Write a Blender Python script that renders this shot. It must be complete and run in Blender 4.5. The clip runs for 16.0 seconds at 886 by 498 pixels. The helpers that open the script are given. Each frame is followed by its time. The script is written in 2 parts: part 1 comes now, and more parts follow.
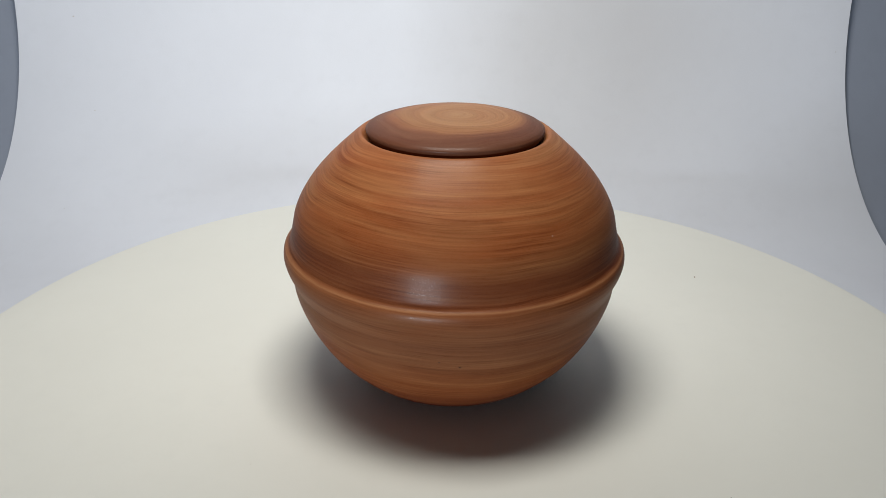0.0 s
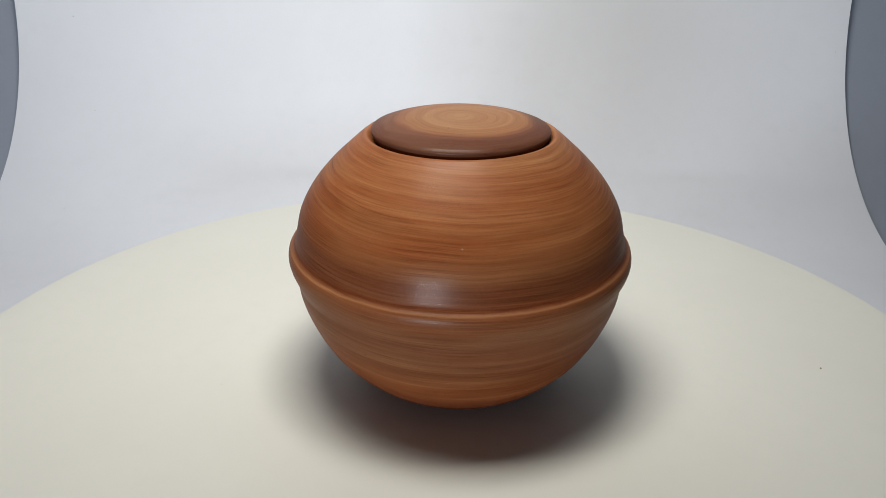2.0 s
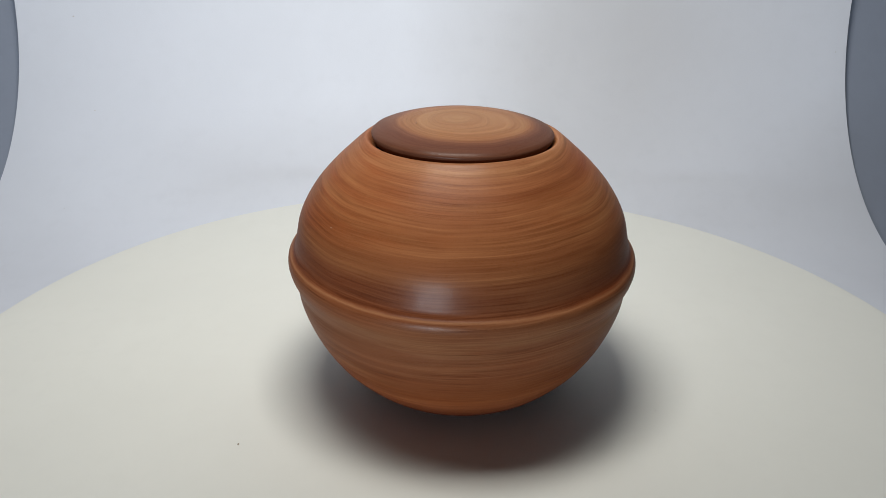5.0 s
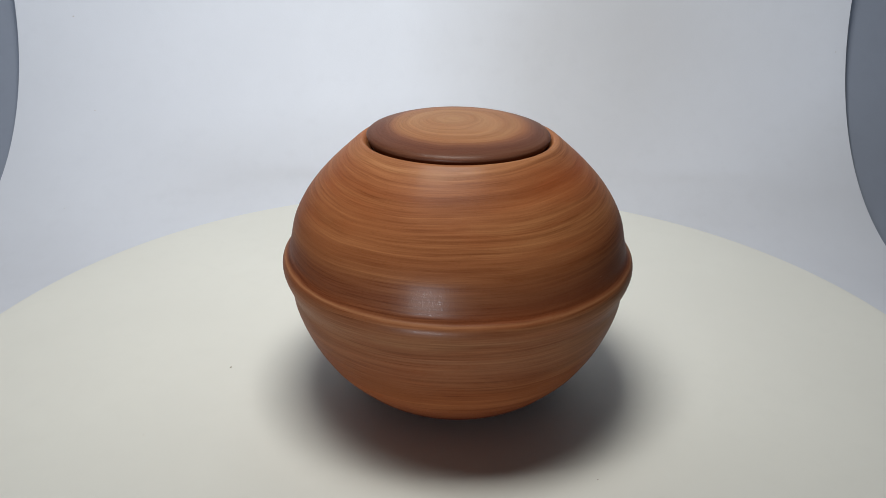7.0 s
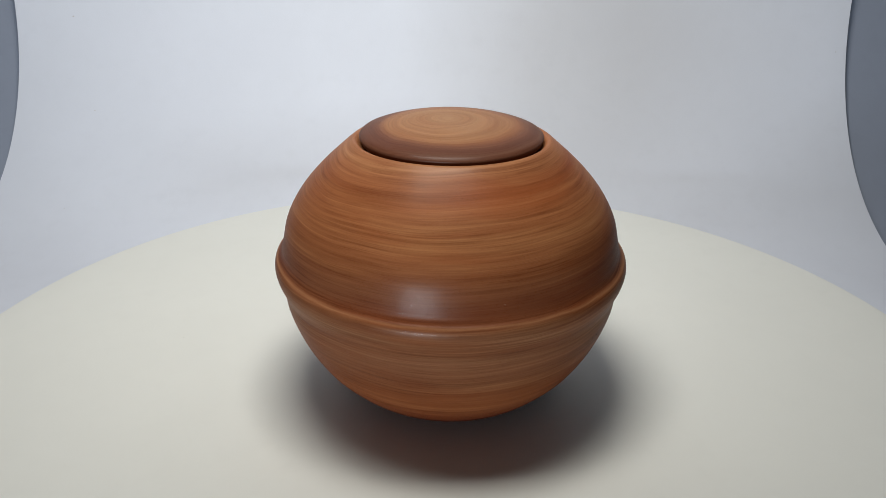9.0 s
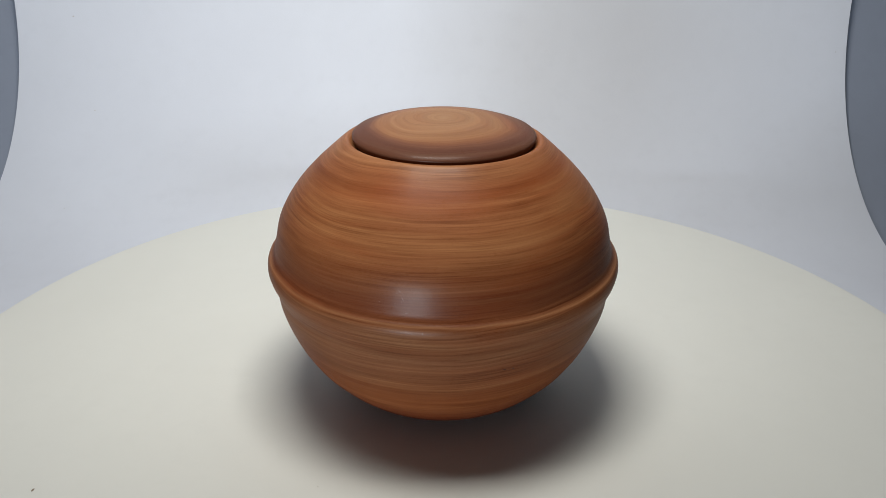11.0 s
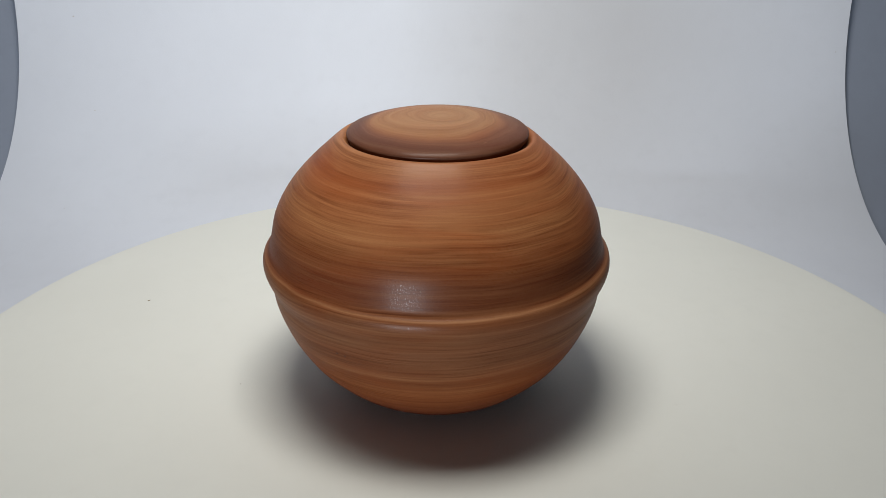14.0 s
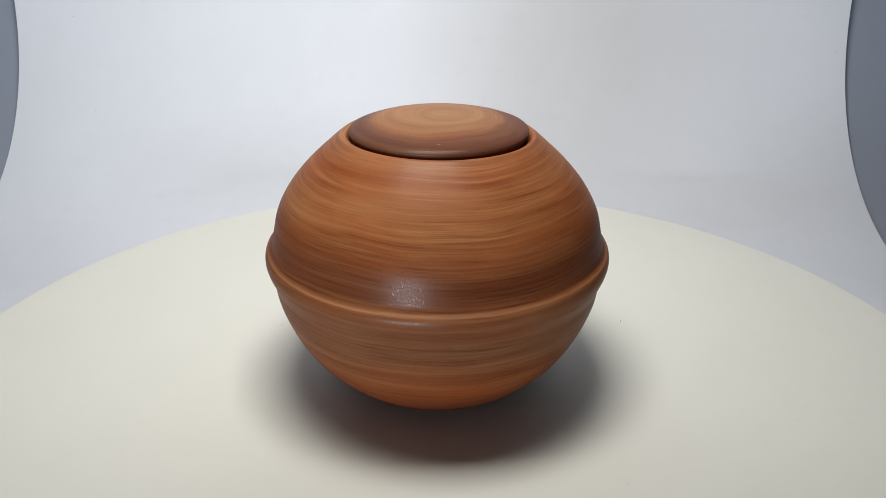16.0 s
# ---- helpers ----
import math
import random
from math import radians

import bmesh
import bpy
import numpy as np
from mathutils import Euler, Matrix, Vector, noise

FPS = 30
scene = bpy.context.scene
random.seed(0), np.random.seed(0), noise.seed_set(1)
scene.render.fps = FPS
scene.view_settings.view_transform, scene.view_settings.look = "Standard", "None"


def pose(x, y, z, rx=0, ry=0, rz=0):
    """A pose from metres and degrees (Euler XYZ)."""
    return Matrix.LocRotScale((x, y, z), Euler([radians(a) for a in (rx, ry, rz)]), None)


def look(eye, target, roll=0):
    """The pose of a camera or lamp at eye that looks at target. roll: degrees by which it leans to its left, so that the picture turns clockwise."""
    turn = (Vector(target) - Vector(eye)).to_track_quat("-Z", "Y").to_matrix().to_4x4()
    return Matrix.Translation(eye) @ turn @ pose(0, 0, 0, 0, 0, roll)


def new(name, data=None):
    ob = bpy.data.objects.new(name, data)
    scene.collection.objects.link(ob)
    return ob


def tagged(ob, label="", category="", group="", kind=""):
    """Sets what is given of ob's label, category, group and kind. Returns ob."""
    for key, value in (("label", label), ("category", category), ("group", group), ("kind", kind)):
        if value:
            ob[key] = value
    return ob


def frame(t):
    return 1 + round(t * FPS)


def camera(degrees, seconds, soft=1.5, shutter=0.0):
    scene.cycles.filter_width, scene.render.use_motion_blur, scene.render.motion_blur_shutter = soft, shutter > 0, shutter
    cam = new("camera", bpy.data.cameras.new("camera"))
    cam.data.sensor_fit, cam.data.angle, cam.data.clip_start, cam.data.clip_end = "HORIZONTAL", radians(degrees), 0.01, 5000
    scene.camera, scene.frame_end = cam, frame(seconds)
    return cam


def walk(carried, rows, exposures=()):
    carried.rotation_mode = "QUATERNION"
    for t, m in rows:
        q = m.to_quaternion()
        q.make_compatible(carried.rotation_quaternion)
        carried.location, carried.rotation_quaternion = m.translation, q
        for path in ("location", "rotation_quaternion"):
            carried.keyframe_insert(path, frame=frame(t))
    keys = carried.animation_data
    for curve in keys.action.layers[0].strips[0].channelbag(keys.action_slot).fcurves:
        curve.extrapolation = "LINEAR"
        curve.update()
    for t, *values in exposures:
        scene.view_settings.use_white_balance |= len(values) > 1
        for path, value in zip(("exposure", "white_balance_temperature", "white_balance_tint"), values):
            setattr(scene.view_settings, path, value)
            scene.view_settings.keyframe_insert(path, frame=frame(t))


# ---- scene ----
cam = camera(58.68, 16.0, soft=0.6)
EYE = (0.0, -0.43004, 0.2760)
VIEW = Matrix(((0.99990644, -0.01097805, 0.00816021, EYE[0]), (0.01192272, 0.40705516, -0.91332576, EYE[1]), (0.00670488, 0.9133376, 0.40714797, EYE[2]), (0, 0, 0, 1)))
walk(cam, [(0.0, VIEW), (16.0, VIEW)], exposures=[(0.0, -0.03, 6750, 10), (1.5, -0.02, 6850, 10), (3.0, 0.02, 6800, 10), (3.5, -0.05, 6610, 10), (6.5, -0.08, 6610, 10), (9.0, -0.09, 6630, 10), (12.0, -0.09, 6640, 10),
    (12.5, -0.12, 6640, 10), (14.5, -0.14, 6660, 10), (15.0, -0.07, 6900, 10), (15.5, 0.05, 6850, 10), (16.0, 0.06, 6750, 10)])

# ---- light ----
world = bpy.data.worlds.new("world")
world.use_nodes = True
world.node_tree.nodes["Background"].inputs["Color"].default_value = (0.6, 0.65, 0.75, 1)
world.node_tree.nodes["Background"].inputs["Strength"].default_value = 0.05
scene.world = world


def panel_light(name, eye, target, width, height, watts, colour):
    lamp = bpy.data.lights.new(name, "AREA")
    lamp.shape, lamp.size, lamp.size_y, lamp.energy, lamp.color = "RECTANGLE", width, height, watts, colour
    ob = new(name, lamp)
    ob.matrix_world = look(eye, target)
    return ob


panel_light("overhead_light", (-0.05, -0.04, 0.67), (-0.10, 0.42, 0.17), 0.30, 0.27, 4.65, (1.0, 0.972, 0.92))
panel_light("front_light", (-0.33, -1.05, 0.005), (-0.10, 0.3, 0.10), 0.36, 0.16, 7.0, (0.82, 0.90, 1.0))

# ---- materials ----


class Nodes:
    """A node material under construction, with short calls for the usual nodes."""

    def __init__(self, name, roughness=0.5):
        self.mat = bpy.data.materials.new(name)
        self.mat.use_nodes = True
        self.tree = self.mat.node_tree
        self.bsdf = self.tree.nodes["Principled BSDF"]
        self.bsdf.inputs["Roughness"].default_value = roughness
        self.coord = self.tree.nodes.new("ShaderNodeTexCoord").outputs["Object"]

    def put(self, socket, value):
        if isinstance(value, bpy.types.NodeSocket):
            self.tree.links.new(value, socket)
        else:
            socket.default_value = value

    def math(self, op, a, b=0.0, c=0.0):
        n = self.tree.nodes.new("ShaderNodeMath")
        n.operation = op
        for i, v in enumerate((a, b, c)):
            self.put(n.inputs[i], v)
        return n.outputs[0]

    def split(self, vector):
        n = self.tree.nodes.new("ShaderNodeSeparateXYZ")
        self.put(n.inputs[0], vector)
        return n.outputs

    def join(self, x, y, z):
        n = self.tree.nodes.new("ShaderNodeCombineXYZ")
        for i, v in enumerate((x, y, z)):
            self.put(n.inputs[i], v)
        return n.outputs[0]

    def noise(self, vector, scale, detail=3.0, rough=0.55, distortion=0.0):
        n = self.tree.nodes.new("ShaderNodeTexNoise")
        self.put(n.inputs["Vector"], vector)
        for key, v in (("Scale", scale), ("Detail", detail), ("Roughness", rough), ("Distortion", distortion)):
            n.inputs[key].default_value = v
        return n.outputs["Fac"]

    def ramp(self, fac, stops):
        n = self.tree.nodes.new("ShaderNodeValToRGB")
        self.put(n.inputs[0], fac)
        r = n.color_ramp
        while len(r.elements) < len(stops):
            r.elements.new(0.5)
        for el, (pos, col) in zip(r.elements, stops):
            el.position = pos
            el.color = (*col, 1) if isinstance(col, tuple) else (col, col, col, 1)
        return n.outputs[0]

    def mix(self, fac, a, b, kind="MIX"):
        n = self.tree.nodes.new("ShaderNodeMix")
        n.data_type, n.blend_type = "RGBA", kind
        self.put(n.inputs[0], fac)
        self.put(n.inputs[6], (*a, 1) if isinstance(a, tuple) else a)
        self.put(n.inputs[7], (*b, 1) if isinstance(b, tuple) else b)
        return n.outputs[2]

    def bump(self, height, strength, distance):
        n = self.tree.nodes.new("ShaderNodeBump")
        self.put(n.inputs["Height"], height)
        n.inputs["Strength"].default_value, n.inputs["Distance"].default_value = strength, distance
        return n.outputs[0]


def streaked_clay(name, bands, along, span):
    """Marbled clay in the manner of turned wood: broad bands and fine streaks that run round the axis.
    along: "height" for the body, "radius" for the lid; span: the length that the bands cover, in metres."""
    n = Nodes(name, 0.42)
    x, y, z = n.split(n.coord)
    body = along == "height"
    k = 0.74 if body else 0.34
    kf = 0.55 if body else 0.36
    # the lid's layers are not centred on it
    cx = x if body else n.math("SUBTRACT", x, 0.0022)
    cy = y if body else n.math("ADD", y, 0.0014)
    radius = n.math("SQRT", n.math("ADD", n.math("MULTIPLY", cx, cx), n.math("MULTIPLY", cy, cy)))
    way = z if body else radius
    if not body:
        # the turning left a loose spiral in the lid
        swirl = n.math("MULTIPLY", radius, 2 * math.pi / 0.046)
        arm = n.math("ADD", n.math("MULTIPLY", cx, n.math("COSINE", swirl)), n.math("MULTIPLY", cy, n.math("SINE", swirl)))
        way = n.math("MULTIPLY_ADD", n.math("DIVIDE", arm, n.math("ADD", radius, 0.003)), 0.0034, way)
    # the layers waver and climb slightly round the pot
    slow = n.noise(n.coord, 9.0 if body else 20.0, 2.0)
    way = n.math("MULTIPLY_ADD", n.math("SUBTRACT", slow, 0.5), 0.007 if body else 0.012, way)
    way = n.math("MULTIPLY_ADD", x, 0.016, way)
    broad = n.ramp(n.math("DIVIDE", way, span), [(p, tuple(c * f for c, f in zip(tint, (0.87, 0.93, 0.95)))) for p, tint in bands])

    def layers(round_scale, cross_scale, detail, rough, twist=0.0):
        flow = n.join(n.math("MULTIPLY", x, round_scale), n.math("MULTIPLY", y, round_scale), n.math("MULTIPLY", way, cross_scale))
        return n.noise(flow, 1.0, detail, rough, twist)

    wide = layers(2.6, 75.0, 3.0, 0.5, 0.4)
    streak = layers(4.2, 230.0, 5.0, 0.65, 0.15)
    fine = layers(13.0, 900.0, 3.0, 0.6)
    thread = layers(30.0, 2600.0, 2.0, 0.6)
    cloud = layers(9.0, 40.0, 3.0, 0.55, 0.3)
    lens = layers(7.0, 110.0, 4.0, 0.6, 0.6)
    patch = n.ramp(layers(14.0, 60.0, 3.0, 0.6), [(0.36, 0.25), (0.62, 1.0)])
    col = n.mix(n.ramp(cloud, [(0.46, 0.0), (0.64, 0.7)]), broad, n.mix(1.0, broad, (1.0, 0.80, 0.66), "MULTIPLY"))
    # soft tan lenses where a paler clay was wedged in, and a patchy strength of all streaks
    col = n.mix(n.ramp(lens, [(0.47, 0.0), (0.68, 0.76)]), col, n.mix(1.0, broad, (1.20, 1.40, 1.46), "MULTIPLY"))
    col = n.mix(n.ramp(wide, [(0.40, 0.0), (0.64, 0.50 * k)]), col, n.mix(1.0, col, (0.64, 0.52, 0.45), "MULTIPLY"))
    col = n.mix(n.math("MULTIPLY", patch, n.ramp(streak, [(0.45, 0.0), (0.66, 0.50 * k)])), col, n.mix(1.0, col, (0.56, 0.42, 0.35), "MULTIPLY"))
    col = n.mix(n.ramp(streak, [(0.33, 0.66 * k), (0.44, 0.0)]), col, n.mix(1.0, broad, (1.25, 1.36, 1.42), "MULTIPLY"))
    col = n.mix(n.math("MULTIPLY", patch, n.ramp(fine, [(0.47, 0.0), (0.62, 1.0 * kf)])), col, n.mix(1.0, col, (0.60, 0.49, 0.42), "MULTIPLY"))
    col = n.mix(n.ramp(fine, [(0.33, 0.7 * kf), (0.44, 0.0)]), col, n.mix(1.0, col, (1.30, 1.40, 1.46), "MULTIPLY"))
    col = n.mix(n.math("MULTIPLY", patch, n.ramp(thread, [(0.46, 0.0), (0.62, 1.0 * kf)])), col, n.mix(1.0, col, (0.62, 0.54, 0.48), "MULTIPLY"))
    if body:
        # the ridge's upper edge is paler: wear, and the light it catches painted in
        aslant = n.math("ADD", n.math("MULTIPLY", x, 0.0006 * math.cos(1.235) / 0.1), n.math("MULTIPLY", y, 0.0006 * math.sin(1.235) / 0.1))
        edge = n.math("ADD", n.math("ADD", z, aslant), n.math("MULTIPLY", n.math("SUBTRACT", layers(60.0, 120.0, 3.0, 0.6), 0.5), 0.0010))
        near = n.math("SUBTRACT", 1.0, n.math("MULTIPLY", n.math("ABSOLUTE", n.math("SUBTRACT", edge, 0.0906)), 1250.0))
        worn_lit = n.math("MULTIPLY", n.math("MAXIMUM", near, 0.0), n.ramp(streak, [(0.30, 0.62), (0.60, 0.26)]))
        col = n.mix(worn_lit, col, (0.43, 0.215, 0.102))
        # a darker line in the groove over the ridge
        groove = n.math("SUBTRACT", 1.0, n.math("MULTIPLY", n.math("ABSOLUTE", n.math("SUBTRACT", edge, 0.0926)), 900.0))
        groove_dark = n.math("MULTIPLY", n.math("MAXIMUM", groove, 0.0), n.ramp(fine, [(0.35, 0.35), (0.60, 0.85)]))
        col = n.mix(groove_dark, col, n.mix(1.0, col, (0.58, 0.48, 0.44), "MULTIPLY"))
    # sparse dark grains in the clay
    speckle = n.noise(n.coord, 900.0, 2.0, 0.7)
    col = n.mix(n.ramp(speckle, [(0.58, 0.0), (0.74, 0.30)]), col, n.mix(1.0, col, (0.55, 0.46, 0.40), "MULTIPLY"))
    n.put(n.bsdf.inputs["Base Color"], col)
    grit = n.noise(n.coord, 1900.0, 2.0, 0.7)
    relief = n.math("ADD", n.math("MULTIPLY", grit, 0.8), n.math("MULTIPLY", streak, 0.5))
    n.put(n.bsdf.inputs["Normal"], n.bump(relief, 0.25, 0.0003))
    n.put(n.bsdf.inputs["Roughness"], n.math("MULTIPLY_ADD", grit, 0.20, 0.34))
    # a thin sealing coat with small smooth grains that glint
    glint = n.noise(n.coord, 1900.0, 1.0, 0.5)
    n.put(n.bsdf.inputs["Coat Roughness"], n.ramp(glint, [(0.58, 0.36), (0.67, 0.10)]))
    n.put(n.bsdf.inputs["Coat Normal"], n.bump(grit, 0.12, 0.0002))
    for key, value in (("Coat Weight", 0.040), ("Coat IOR", 3.0)):
        n.bsdf.inputs[key].default_value = value
    n.bsdf.inputs["Specular IOR Level"].default_value = 0.04
    return n.mat


# marbling; the lower bands also carry painted-in shade, darkest at the foot
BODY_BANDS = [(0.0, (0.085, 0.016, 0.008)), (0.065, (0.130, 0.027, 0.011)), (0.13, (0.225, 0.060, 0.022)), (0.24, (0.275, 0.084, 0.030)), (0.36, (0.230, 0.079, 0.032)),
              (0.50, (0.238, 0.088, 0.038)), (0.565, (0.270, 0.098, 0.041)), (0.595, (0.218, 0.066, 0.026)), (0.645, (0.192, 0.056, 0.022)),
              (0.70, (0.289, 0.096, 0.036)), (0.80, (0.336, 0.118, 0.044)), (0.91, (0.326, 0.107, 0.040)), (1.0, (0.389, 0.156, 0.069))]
LID_BANDS = [(0.0, (0.37, 0.186, 0.088)), (0.18, (0.345, 0.165, 0.077)), (0.41, (0.335, 0.156, 0.072)), (0.47, (0.385, 0.192, 0.092)), (0.52, (0.315, 0.139, 0.063)),
             (0.65, (0.310, 0.130, 0.057)), (0.72, (0.275, 0.108, 0.049)), (0.79, (0.190, 0.072, 0.039)), (0.88, (0.148, 0.055, 0.032)), (1.0, (0.135, 0.050, 0.028))]
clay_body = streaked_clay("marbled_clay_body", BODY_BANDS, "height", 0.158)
clay_lid = streaked_clay("marbled_clay_lid", LID_BANDS, "radius", 0.051)


def plain(name, colour, roughness, mottle=0.06, scale=6.0, grain=400.0, relief=0.1, specular=0.4):
    """A painted or moulded surface with slight mottling and a fine tooth."""
    n = Nodes(name, roughness)
    big = n.noise(n.coord, scale, 4.0, 0.6)
    small = n.noise(n.coord, scale * 14, 3.0, 0.6)
    dark = tuple(c * (1 - mottle * 2) for c in colour)
    col = n.mix(n.ramp(big, [(0.35, 0.0), (0.7, 1.0)]), colour, dark)
    col = n.mix(n.ramp(small, [(0.5, 0.0), (0.75, 0.5)]), col, dark)
    n.put(n.bsdf.inputs["Base Color"], col)
    n.put(n.bsdf.inputs["Roughness"], n.math("MULTIPLY_ADD", big, 0.14, roughness - 0.07))
    n.put(n.bsdf.inputs["Normal"], n.bump(n.noise(n.coord, grain, 2.0), relief, 0.0005))
    n.bsdf.inputs["Specular IOR Level"].default_value = specular
    return n.mat


disc_white = plain("cream_white_laminate", (0.768, 0.788, 0.75), 0.55, 0.02, 5.0, 600.0, 0.06, 0.10)
sweep_white = plain("white_backdrop_sheet", (0.735, 0.778, 0.86), 0.75, 0.025, 4.0, 700.0, 0.12, 0.25)
board_grey = plain("blue_grey_board", (0.285, 0.325, 0.405), 0.8, 0.05, 3.0, 300.0, 0.2, 0.2)
base_grey = plain("grey_plastic", (0.25, 0.25, 0.26), 0.5)
wall_grey = plain("blue_grey_wall_paint", (0.68, 0.74, 0.84), 0.85, 0.05, 3.0, 300.0, 0.2, 0.2)
# tones for the unseen ceiling and walls, dark to damp bounced light
ceiling_dim = plain("dark_unseen_ceiling", (0.16, 0.16, 0.16), 0.9, 0.03)
dim_grey = plain("dark_unseen_wall", (0.14, 0.145, 0.155), 0.85, 0.05, 3.0, 300.0, 0.2, 0.2)
floor_grey = plain("grey_floor", (0.16, 0.16, 0.17), 0.7, 0.06)
crumb_brown = plain("dried_clay_crumb", (0.30, 0.25, 0.20), 0.9, 0.1, 300.0)
fleck_pale = plain("pale_grain", (0.30, 0.16, 0.095), 0.6, 0.1, 300.0)
fleck_dark = plain("iron_speck", (0.050, 0.022, 0.014), 0.7, 0.1, 300.0)
sliver_pale = plain("pale_sliver", (0.50, 0.42, 0.38), 0.6, 0.1, 200.0)
smudge_grey = plain("grey_smudge", (0.68, 0.68, 0.70), 0.9, 0.1, 300.0)

# ---- building ----


def mesh_of(name, bm, material, smooth=True):
    bmesh.ops.recalc_face_normals(bm, faces=bm.faces)
    data = bpy.data.meshes.new(name)
    for f in bm.faces:
        f.smooth = smooth
    bm.to_mesh(data)
    bm.free()
    if smooth:
        data.set_sharp_from_angle(angle=radians(38))
    data.materials.append(material)
    return data


def part(name, bm, material, parent, label="", smooth=True):
    ob = new(name, mesh_of(name, bm, material, smooth))
    ob.parent = parent
    return tagged(ob, label)


def smooth_line(points, steps):
    """A Catmull-Rom line through the points."""
    pts = [points[0], *points, points[-1]]
    out = []
    for i in range(1, len(pts) - 2):
        a, b, c, d = (np.array(pts[j], float) for j in (i - 1, i, i + 1, i + 2))
        for k in range(steps):
            t = k / steps
            out.append(tuple(0.5 * (2 * b + (c - a) * t + (2 * a - 5 * b + 4 * c - d) * t * t + (3 * b - a - 3 * c + d) * t ** 3)))
    return out + [tuple(points[-1])]


def lathe(profile, segments=144):
    """Turns a line of (radius, height) round the z axis; ends on the axis close to a point."""
    bm = bmesh.new()
    rings = []
    for r, z in profile:
        if r < 1e-6:
            rings.append([bm.verts.new((0, 0, z))])
        else:
            rings.append([bm.verts.new((r * math.cos(2 * math.pi * i / segments), r * math.sin(2 * math.pi * i / segments), z)) for i in range(segments)])
    for lo, hi in zip(rings, rings[1:]):
        for i in range(segments):
            j = (i + 1) % segments
            if len(lo) == 1 and len(hi) == 1:
                continue
            if len(lo) == 1:
                bm.faces.new((lo[0], hi[j], hi[i]))
            elif len(hi) == 1:
                bm.faces.new((lo[i], lo[j], hi[0]))
            else:
                bm.faces.new((lo[i], lo[j], hi[j], hi[i]))
    return bm


def slab(x0, x1, y0, y1, z0, z1):
    bm = bmesh.new()
    bmesh.ops.create_cube(bm, size=1, matrix=Matrix.LocRotScale(((x0 + x1) / 2, (y0 + y1) / 2, (z0 + z1) / 2), None, (x1 - x0, y1 - y0, z1 - z0)))
    return bm


FLOOR = -0.80


def room():
    for name, box, mat, label in (
            ("floor", (-1.8, 1.8, -2.6, 1.6, FLOOR - 0.1, FLOOR), floor_grey, "plain grey floor of the room"),
            ("wall_north", (-1.8, 1.8, 0.56, 0.66, FLOOR, 1.7), wall_grey, "smooth blue-grey painted wall behind the backdrop"),
            # the rest is unseen, added to close the room and swallow fill light
            ("wall_south", (-1.8, 1.8, -2.6, -2.5, FLOOR, 1.7), dim_grey, "unseen dark grey wall behind the camera, kept dark to limit bounce"),
            ("wall_east", (1.7, 1.8, -2.5, 0.56, FLOOR, 1.7), dim_grey, "unseen dark grey side wall, kept dark to limit bounce"),
            ("wall_west", (-1.8, -1.7, -2.5, 0.56, FLOOR, 1.7), dim_grey, "unseen dark grey side wall, kept dark to limit bounce"),
            ("ceiling", (-1.8, 1.8, -2.6, 1.6, 1.7, 1.8), ceiling_dim, "unseen dark grey ceiling, kept dark to limit bounce")):
        tagged(new(name, mesh_of(name, slab(*box), mat, False)), label, name.split("_")[0], kind="structure")
    # the plinth that carries the backdrop and the turntable, hidden under the sheet
    tagged(new("plinth", mesh_of("plinth", slab(-0.80, 0.76, -0.60, 0.24, FLOOR, -0.0682), floor_grey, False)), "plain grey plinth under the white backdrop", "plinth", kind="structure")


def bent_sheet(x0, x1, offset, thickness):
    """A sheet that lies flat, curves up in an elliptic bend and stands upright behind; offset: how far it stands behind the white sheet, a quarter of that where it lies flat."""
    drop = 0.25 * offset
    y_r, z_r = 0.25 + offset, 0.26 + drop
    line = [(y, -0.060 - drop) for y in (-0.60, -0.3, 0.0, 0.2)]
    line += [(0.255 + y_r * math.sin(a), 0.20 - z_r * math.cos(a)) for a in np.linspace(0, math.pi / 2, 40)]
    line += [(0.506 + offset, 0.35), (0.508 + offset, 0.6), (0.51 + offset, 0.8)]
    bm = bmesh.new()
    n = 24
    grid = [[bm.verts.new((x0 + (x1 - x0) * i / n, y, z)) for i in range(n + 1)] for y, z in line]
    for a, b in zip(grid, grid[1:]):
        for i in range(n):
            bm.faces.new((a[i], a[i + 1], b[i + 1], b[i]))
    bmesh.ops.recalc_face_normals(bm, faces=bm.faces)
    if bm.faces[:][0].normal.z < 0:
        bmesh.ops.reverse_faces(bm, faces=bm.faces[:])
    bmesh.ops.solidify(bm, geom=bm.faces[:], thickness=thickness)
    return bm


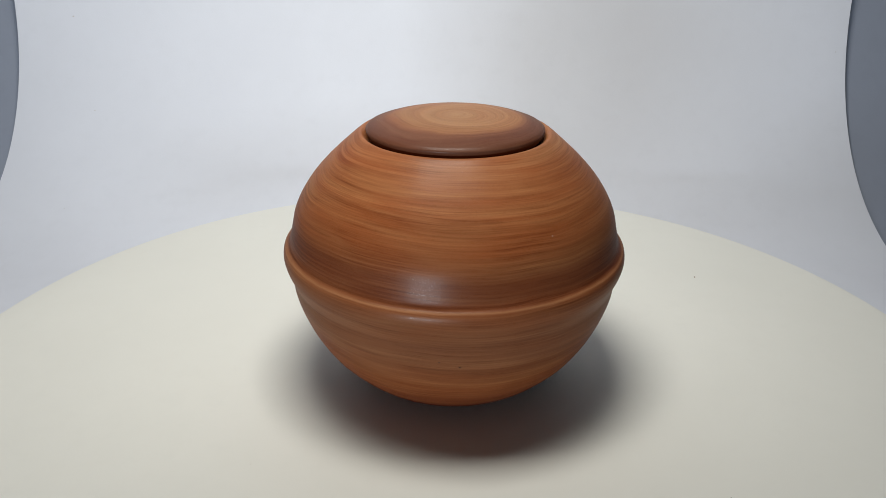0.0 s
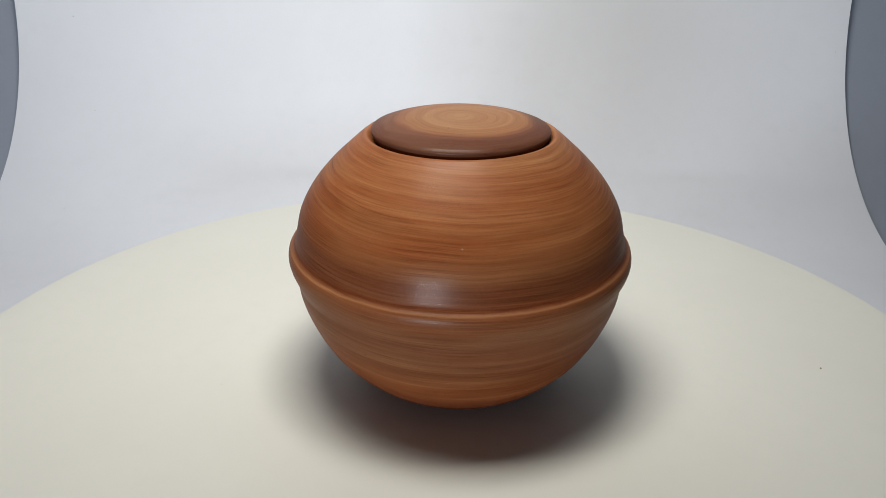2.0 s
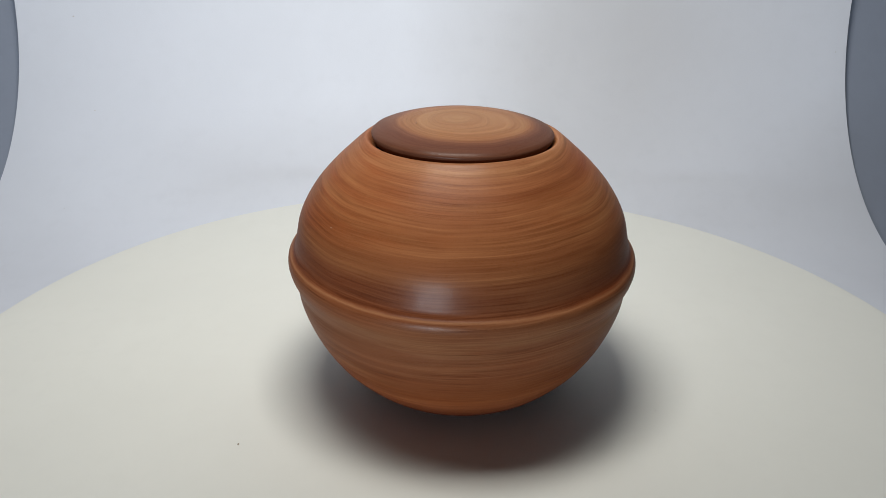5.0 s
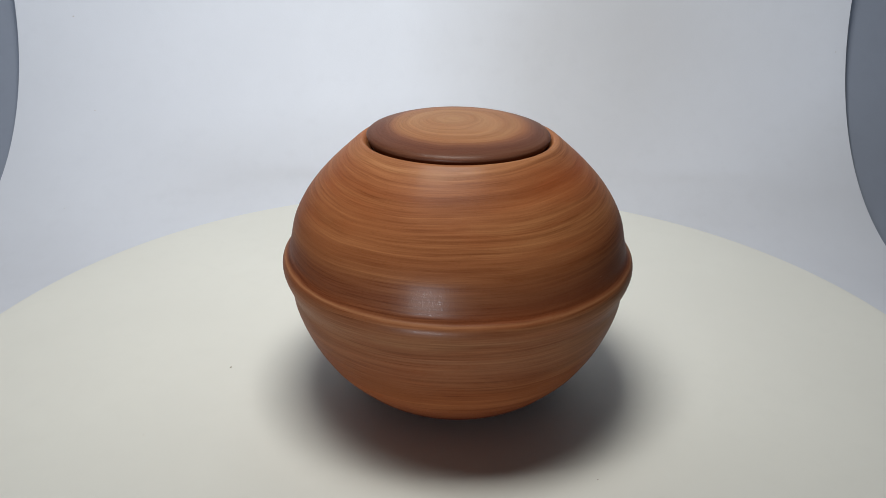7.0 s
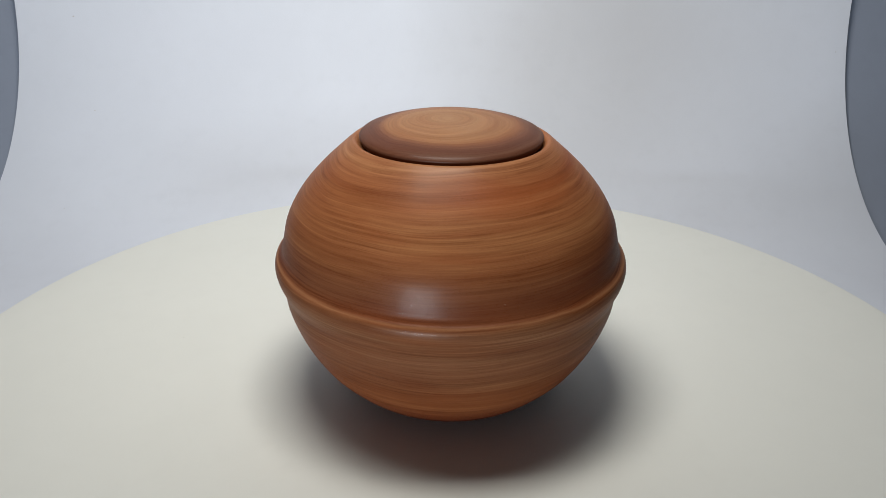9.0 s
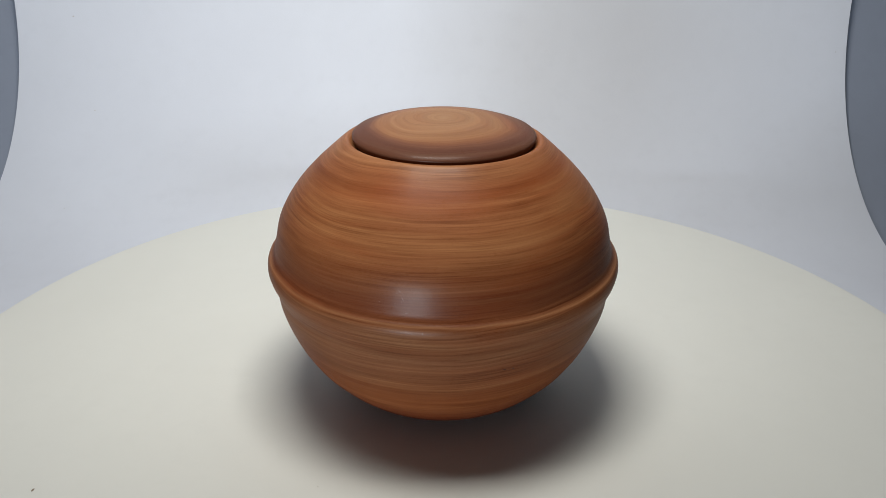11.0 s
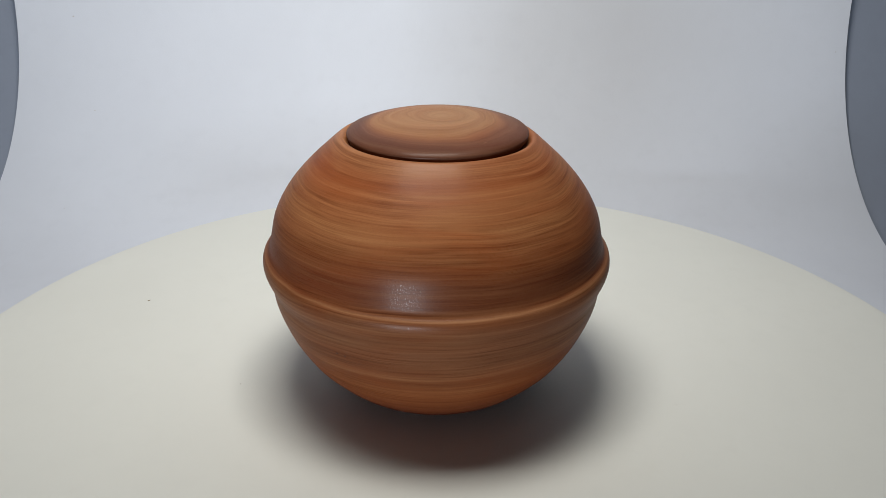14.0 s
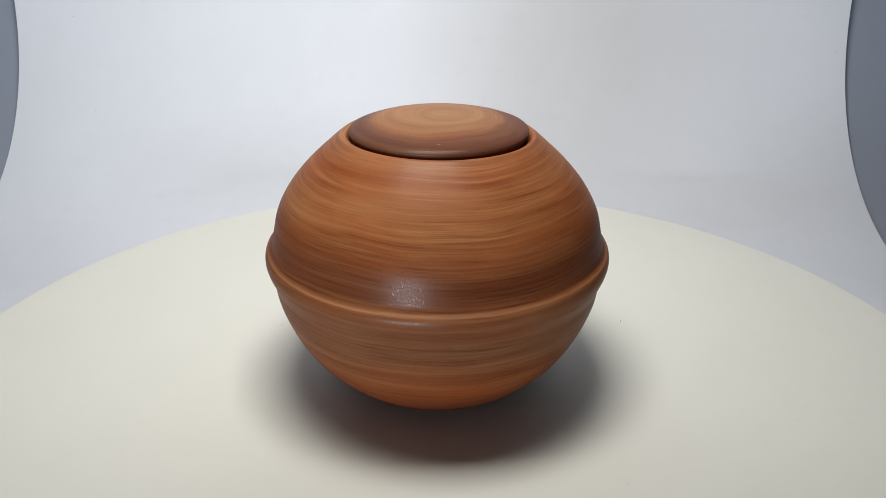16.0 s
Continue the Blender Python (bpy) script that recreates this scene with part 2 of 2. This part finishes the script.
def backdrop_sweep():
    board = new("backing_board", mesh_of("backing_board", bent_sheet(-0.80, 0.76, 0.016, 0.004), board_grey))
    tagged(board, "bent blue-grey board behind the white backdrop sheet", "backing board", kind="structure")
    bm = bent_sheet(-0.5005, 0.452, 0.0, 0.003)
    sweep = new("backdrop_sweep", mesh_of("backdrop_sweep", bm, sweep_white))
    for x, y, z, size in ((-0.4178, 0.3634, -0.0343, 0.0010), (-0.4346, 0.5001, 0.1483, 0.0015), (-0.4099, 0.4590, 0.0494, 0.0010), (0.4402, 0.4921, 0.1170, 0.0009)):
        # small dirt marks that lie on the sheet, square to its bend
        a = math.asin(min(1.0, (y - 0.255) / 0.25))
        inward = Vector((0, -0.26 * math.sin(a), 0.25 * math.cos(a))).normalized()
        foot = Vector((x, 0.255 + 0.25 * math.sin(a), 0.20 - 0.26 * math.cos(a)))
        spot = bmesh.new()
        bmesh.ops.create_icosphere(spot, subdivisions=2, radius=1)
        turn = inward.to_track_quat("Z", "Y").to_matrix().to_4x4()
        for v in spot.verts:
            wide = size * (0.8 + 0.4 * noise.noise(v.co * 2 + Vector((x * 50, 0, 0))))
            v.co = foot + turn @ Vector((v.co.x * wide, v.co.y * wide * 0.7, v.co.z * 0.0003))
        part("dirt_mark", spot, smudge_grey, sweep, "faint grey dirt mark")
    tagged(sweep, "seamless white backdrop sheet curving up from the floor", "backdrop", kind="structure")


def turntable():
    root = tagged(new("turntable"), "large round cream-white turntable disc on a grey base", "turntable")
    root.matrix_basis = pose(0, 0, -0.060)
    part("base", lathe([(0, 0), (0.150, 0), (0.156, 0.002), (0.156, 0.030), (0.150, 0.036), (0.05, 0.036), (0.05, 0.047), (0, 0.047)], 96), base_grey, root, "low grey plastic drive base")
    r, e = 0.3305, 0.0016
    edge = [(r - e + e * math.cos(a), -e + e * math.sin(a)) for a in np.linspace(0, math.pi / 2, 6)]
    lower = [(r - e + e * math.cos(a), -0.012 + e + e * math.sin(a)) for a in np.linspace(-math.pi / 2, 0, 6)]
    disc = part("disc", lathe([(0, -0.012), (0.15, -0.012), *lower, *edge, (0.32, 0), (0.24, 0), (0.16, 0), (0.08, 0), (0, 0)], 256), disc_white, root, "flat cream-white disc with an eased edge")
    disc.matrix_basis = pose(0, 0, 0.060)
    return disc


OUTER = [(0.0478, 0.0016), (0.0500, 0.0026), (0.0540, 0.0050), (0.0598, 0.0088), (0.0657, 0.0136), (0.0710, 0.0188), (0.0760, 0.0242), (0.0803, 0.0296), (0.0866, 0.0400),
         (0.0912, 0.0500), (0.0941, 0.0580), (0.0957, 0.0640), (0.0963, 0.0680), (0.0967, 0.0715), (0.0982, 0.0757), (0.1000, 0.0800), (0.1010, 0.0838),
         (0.1011, 0.0862), (0.1008, 0.0882), (0.1002, 0.0897), (0.0992, 0.0908), (0.0979, 0.0918), (0.0969, 0.0933), (0.0963, 0.0953), (0.0959, 0.0975), (0.0950, 0.1018), (0.0928, 0.1110), (0.0882, 0.1205),
         (0.0816, 0.1300), (0.0724, 0.1400), (0.0614, 0.1500), (0.0572, 0.1536), (0.0552, 0.1551)]


def fleck(place, normal, size, stretch, material, parent, label):
    """A tiny grain set in the clay, lying flat in the surface and drawn out round the pot."""
    bm = bmesh.new()
    bmesh.ops.create_icosphere(bm, subdivisions=2, radius=1)
    out = Vector(normal).normalized()
    along = Vector((0, 0, 1)).cross(out).normalized()
    across = out.cross(along)
    for v in bm.verts:
        rough = 0.85 + 0.35 * noise.noise(v.co * 1.7 + Vector(place) * 900)
        v.co = Vector(place) + (along * v.co.x * stretch + across * v.co.y) * size * rough + out * v.co.z * 0.00015
    return part("fleck", bm, material, parent, label)


def base_sliver(parent):
    """A thin pale sliver raised along the bottom edge."""
    bm = bmesh.new()
    rows = []
    for i in range(15):
        f = i / 14
        a, tall = 2.19 + 0.22 * f, 0.0006 * math.sin(math.pi * f) ** 0.6
        rows.append([bm.verts.new((r * math.cos(a), r * math.sin(a), z)) for r, z in
                     ((0.0470, 0.0012), (0.0479 + tall * 0.9, 0.0014), (0.0480 + tall, 0.0017 + tall * 0.6))])
    for p, q in zip(rows, rows[1:]):
        for i in range(3):
            j = (i + 1) % 3
            bm.faces.new((p[i], q[i], q[j], p[j]))
    bm.faces.new(rows[0])
    bm.faces.new(reversed(rows[-1]))
    part("base_sliver", bm, sliver_pale, parent, "thin pale sliver on the bottom edge")


def lidded_jar():
    root = tagged(new("lidded_jar"), "round lidded clay jar in wood-like brown marbling on the turntable", "jar")
    lip = [(0.0544, 0.1555), (0.0536, 0.1556), (0.0528, 0.1552), (0.0519, 0.1544), (0.0512, 0.1536), (0.0506, 0.1530), (0.0497, 0.1524)]
    inside = [(0.0480, 0.1518), (0.0480, 0.1490), (0.0600, 0.1430), (0.0760, 0.1270), (0.0860, 0.1090), (0.0900, 0.0860), (0.0860, 0.0550), (0.0700, 0.0280), (0.0450, 0.0110), (0, 0.0090)]
    shell = lathe([(0, 0.0015), *smooth_line(OUTER, 4), *lip, *inside], 160)
    for v in shell.verts:
        # the ridge was thrown by hand: it runs slightly aslant and wavers
        turn = math.atan2(v.co.y, v.co.x)
        near = math.exp(-((v.co.z - 0.088) / 0.011) ** 2)
        v.co.z -= near * (0.0006 * math.cos(turn - 1.235) + 0.0001 * math.sin(3 * turn + 0.6) + 0.00006 * math.sin(7 * turn))
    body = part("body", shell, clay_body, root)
    for place, normal, size, stretch, mat, label in (
            ((0.0491, -0.0724, 0.1217), (0.488, -0.700, 0.522), 0.0005, 1.3, fleck_pale, "pale grain in the clay"),
            ((0.0195, 0.0934, 0.0994), (0.211, 0.957, 0.197), 0.0003, 1.6, fleck_pale, "pale grain in the clay"),
            ((-0.0073, -0.0946, 0.0605), (-0.057, -0.963, -0.265), 0.0004, 1.2, fleck_dark, "dark iron speck"),
            ((0.0033, -0.0941, 0.0572), (0.035, -0.960, -0.280), 0.0003, 2.0, fleck_dark, "dark iron speck"),
            ((-0.0411, 0.0858, 0.0616), (-0.424, 0.873, -0.241), 0.0004, 2.4, fleck_dark, "dark iron speck"),
            ((-0.0455, 0.0835, 0.0614), (-0.464, 0.852, -0.241), 0.0004, 1.5, fleck_dark, "dark iron speck")):
        fleck(place, normal, size, stretch, mat, body, label)
    base_sliver(body)
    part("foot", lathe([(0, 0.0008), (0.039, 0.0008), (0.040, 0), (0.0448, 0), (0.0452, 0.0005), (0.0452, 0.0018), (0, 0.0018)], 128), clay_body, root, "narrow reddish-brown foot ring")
    top = [(r, 0.1653 - 750 * r ** 4 - 0.8 * r * r) for r in np.linspace(0.0492, 0.0, 26)]
    side = [(0.0501, 0.1582), (0.05065, 0.1576), (0.0508, 0.1568), (0.0504, 0.1555), (0.0494, 0.1533)]
    lid = part("lid", lathe([(0, 0.1521), (0.0485, 0.1521), *smooth_line([*reversed(side), *top], 2)[:-1], (0, 0.1653)], 160), clay_lid, root, "slightly domed lid, tan in the middle with a dark brown rim")
    for place, normal, size, stretch in (((0.0092, -0.0263, 0.16475), (0.03, -0.10, 0.99), 0.0005, 1.0), ((-0.0438, -0.0012, 0.16095), (-0.306, 0.007, 0.952), 0.00025, 5.0), ((-0.0452, 0.0022, 0.16030), (-0.33, 0.02, 0.94), 0.0002, 5.0)):
        fleck(place, normal, size, stretch, fleck_pale, lid, "pale scratch or grain")
    lid.matrix_basis = pose(0, 0, 0.155) @ pose(0, 0, 0, -0.8) @ pose(0, 0, -0.155)
    return root


def crumb(radius, angle, size):
    """A crumb of dust on the disc, told by its distance from the axis and its angle at the start."""
    bm = bmesh.new()
    bmesh.ops.create_icosphere(bm, subdivisions=1, radius=1)
    for v in bm.verts:
        v.co *= 0.75 + 0.5 * random.random()
        v.co = Vector((v.co.x * size, v.co.y * size * 0.5, (v.co.z + 0.7) * size * 0.2))
    ob = tagged(new("crumb", mesh_of("crumb", bm, crumb_brown)), "tiny brown crumb of dust on the white disc", "crumb", "crumbs on the disc")
    return ob, radius, angle


room()
backdrop_sweep()
disc = turntable()
jar = lidded_jar()
crumbs = [crumb(0.2404, 0.6155, 0.0013), crumb(0.1393, 5.2145, 0.0009), crumb(0.1413, 3.878, 0.0004), crumb(0.1299, 1.145, 0.0005), crumb(0.1845, 5.605, 0.0004)]

SPIN = -0.29534  # radians a second, clockwise from above


def motions():
    times = [i * 0.5 for i in range(33)]
    walk(disc, [(t, pose(0, 0, 0.060, 0, 0, math.degrees(SPIN * t))) for t in times])
    walk(jar, [(t, pose(0.0080 * math.cos(1.2013 + SPIN * t) - 0.0002, 0.0080 * math.sin(1.2013 + SPIN * t), 0, 0, 0, math.degrees(SPIN * t)) @ pose(0, 0, 0, 0.31, -0.06)) for t in times])
    for ob, r, a in crumbs:
        walk(ob, [(t, pose(r * math.cos(a + SPIN * t), r * math.sin(a + SPIN * t), 0, 0, 0, math.degrees(a + SPIN * t) + 60)) for t in times])


motions()
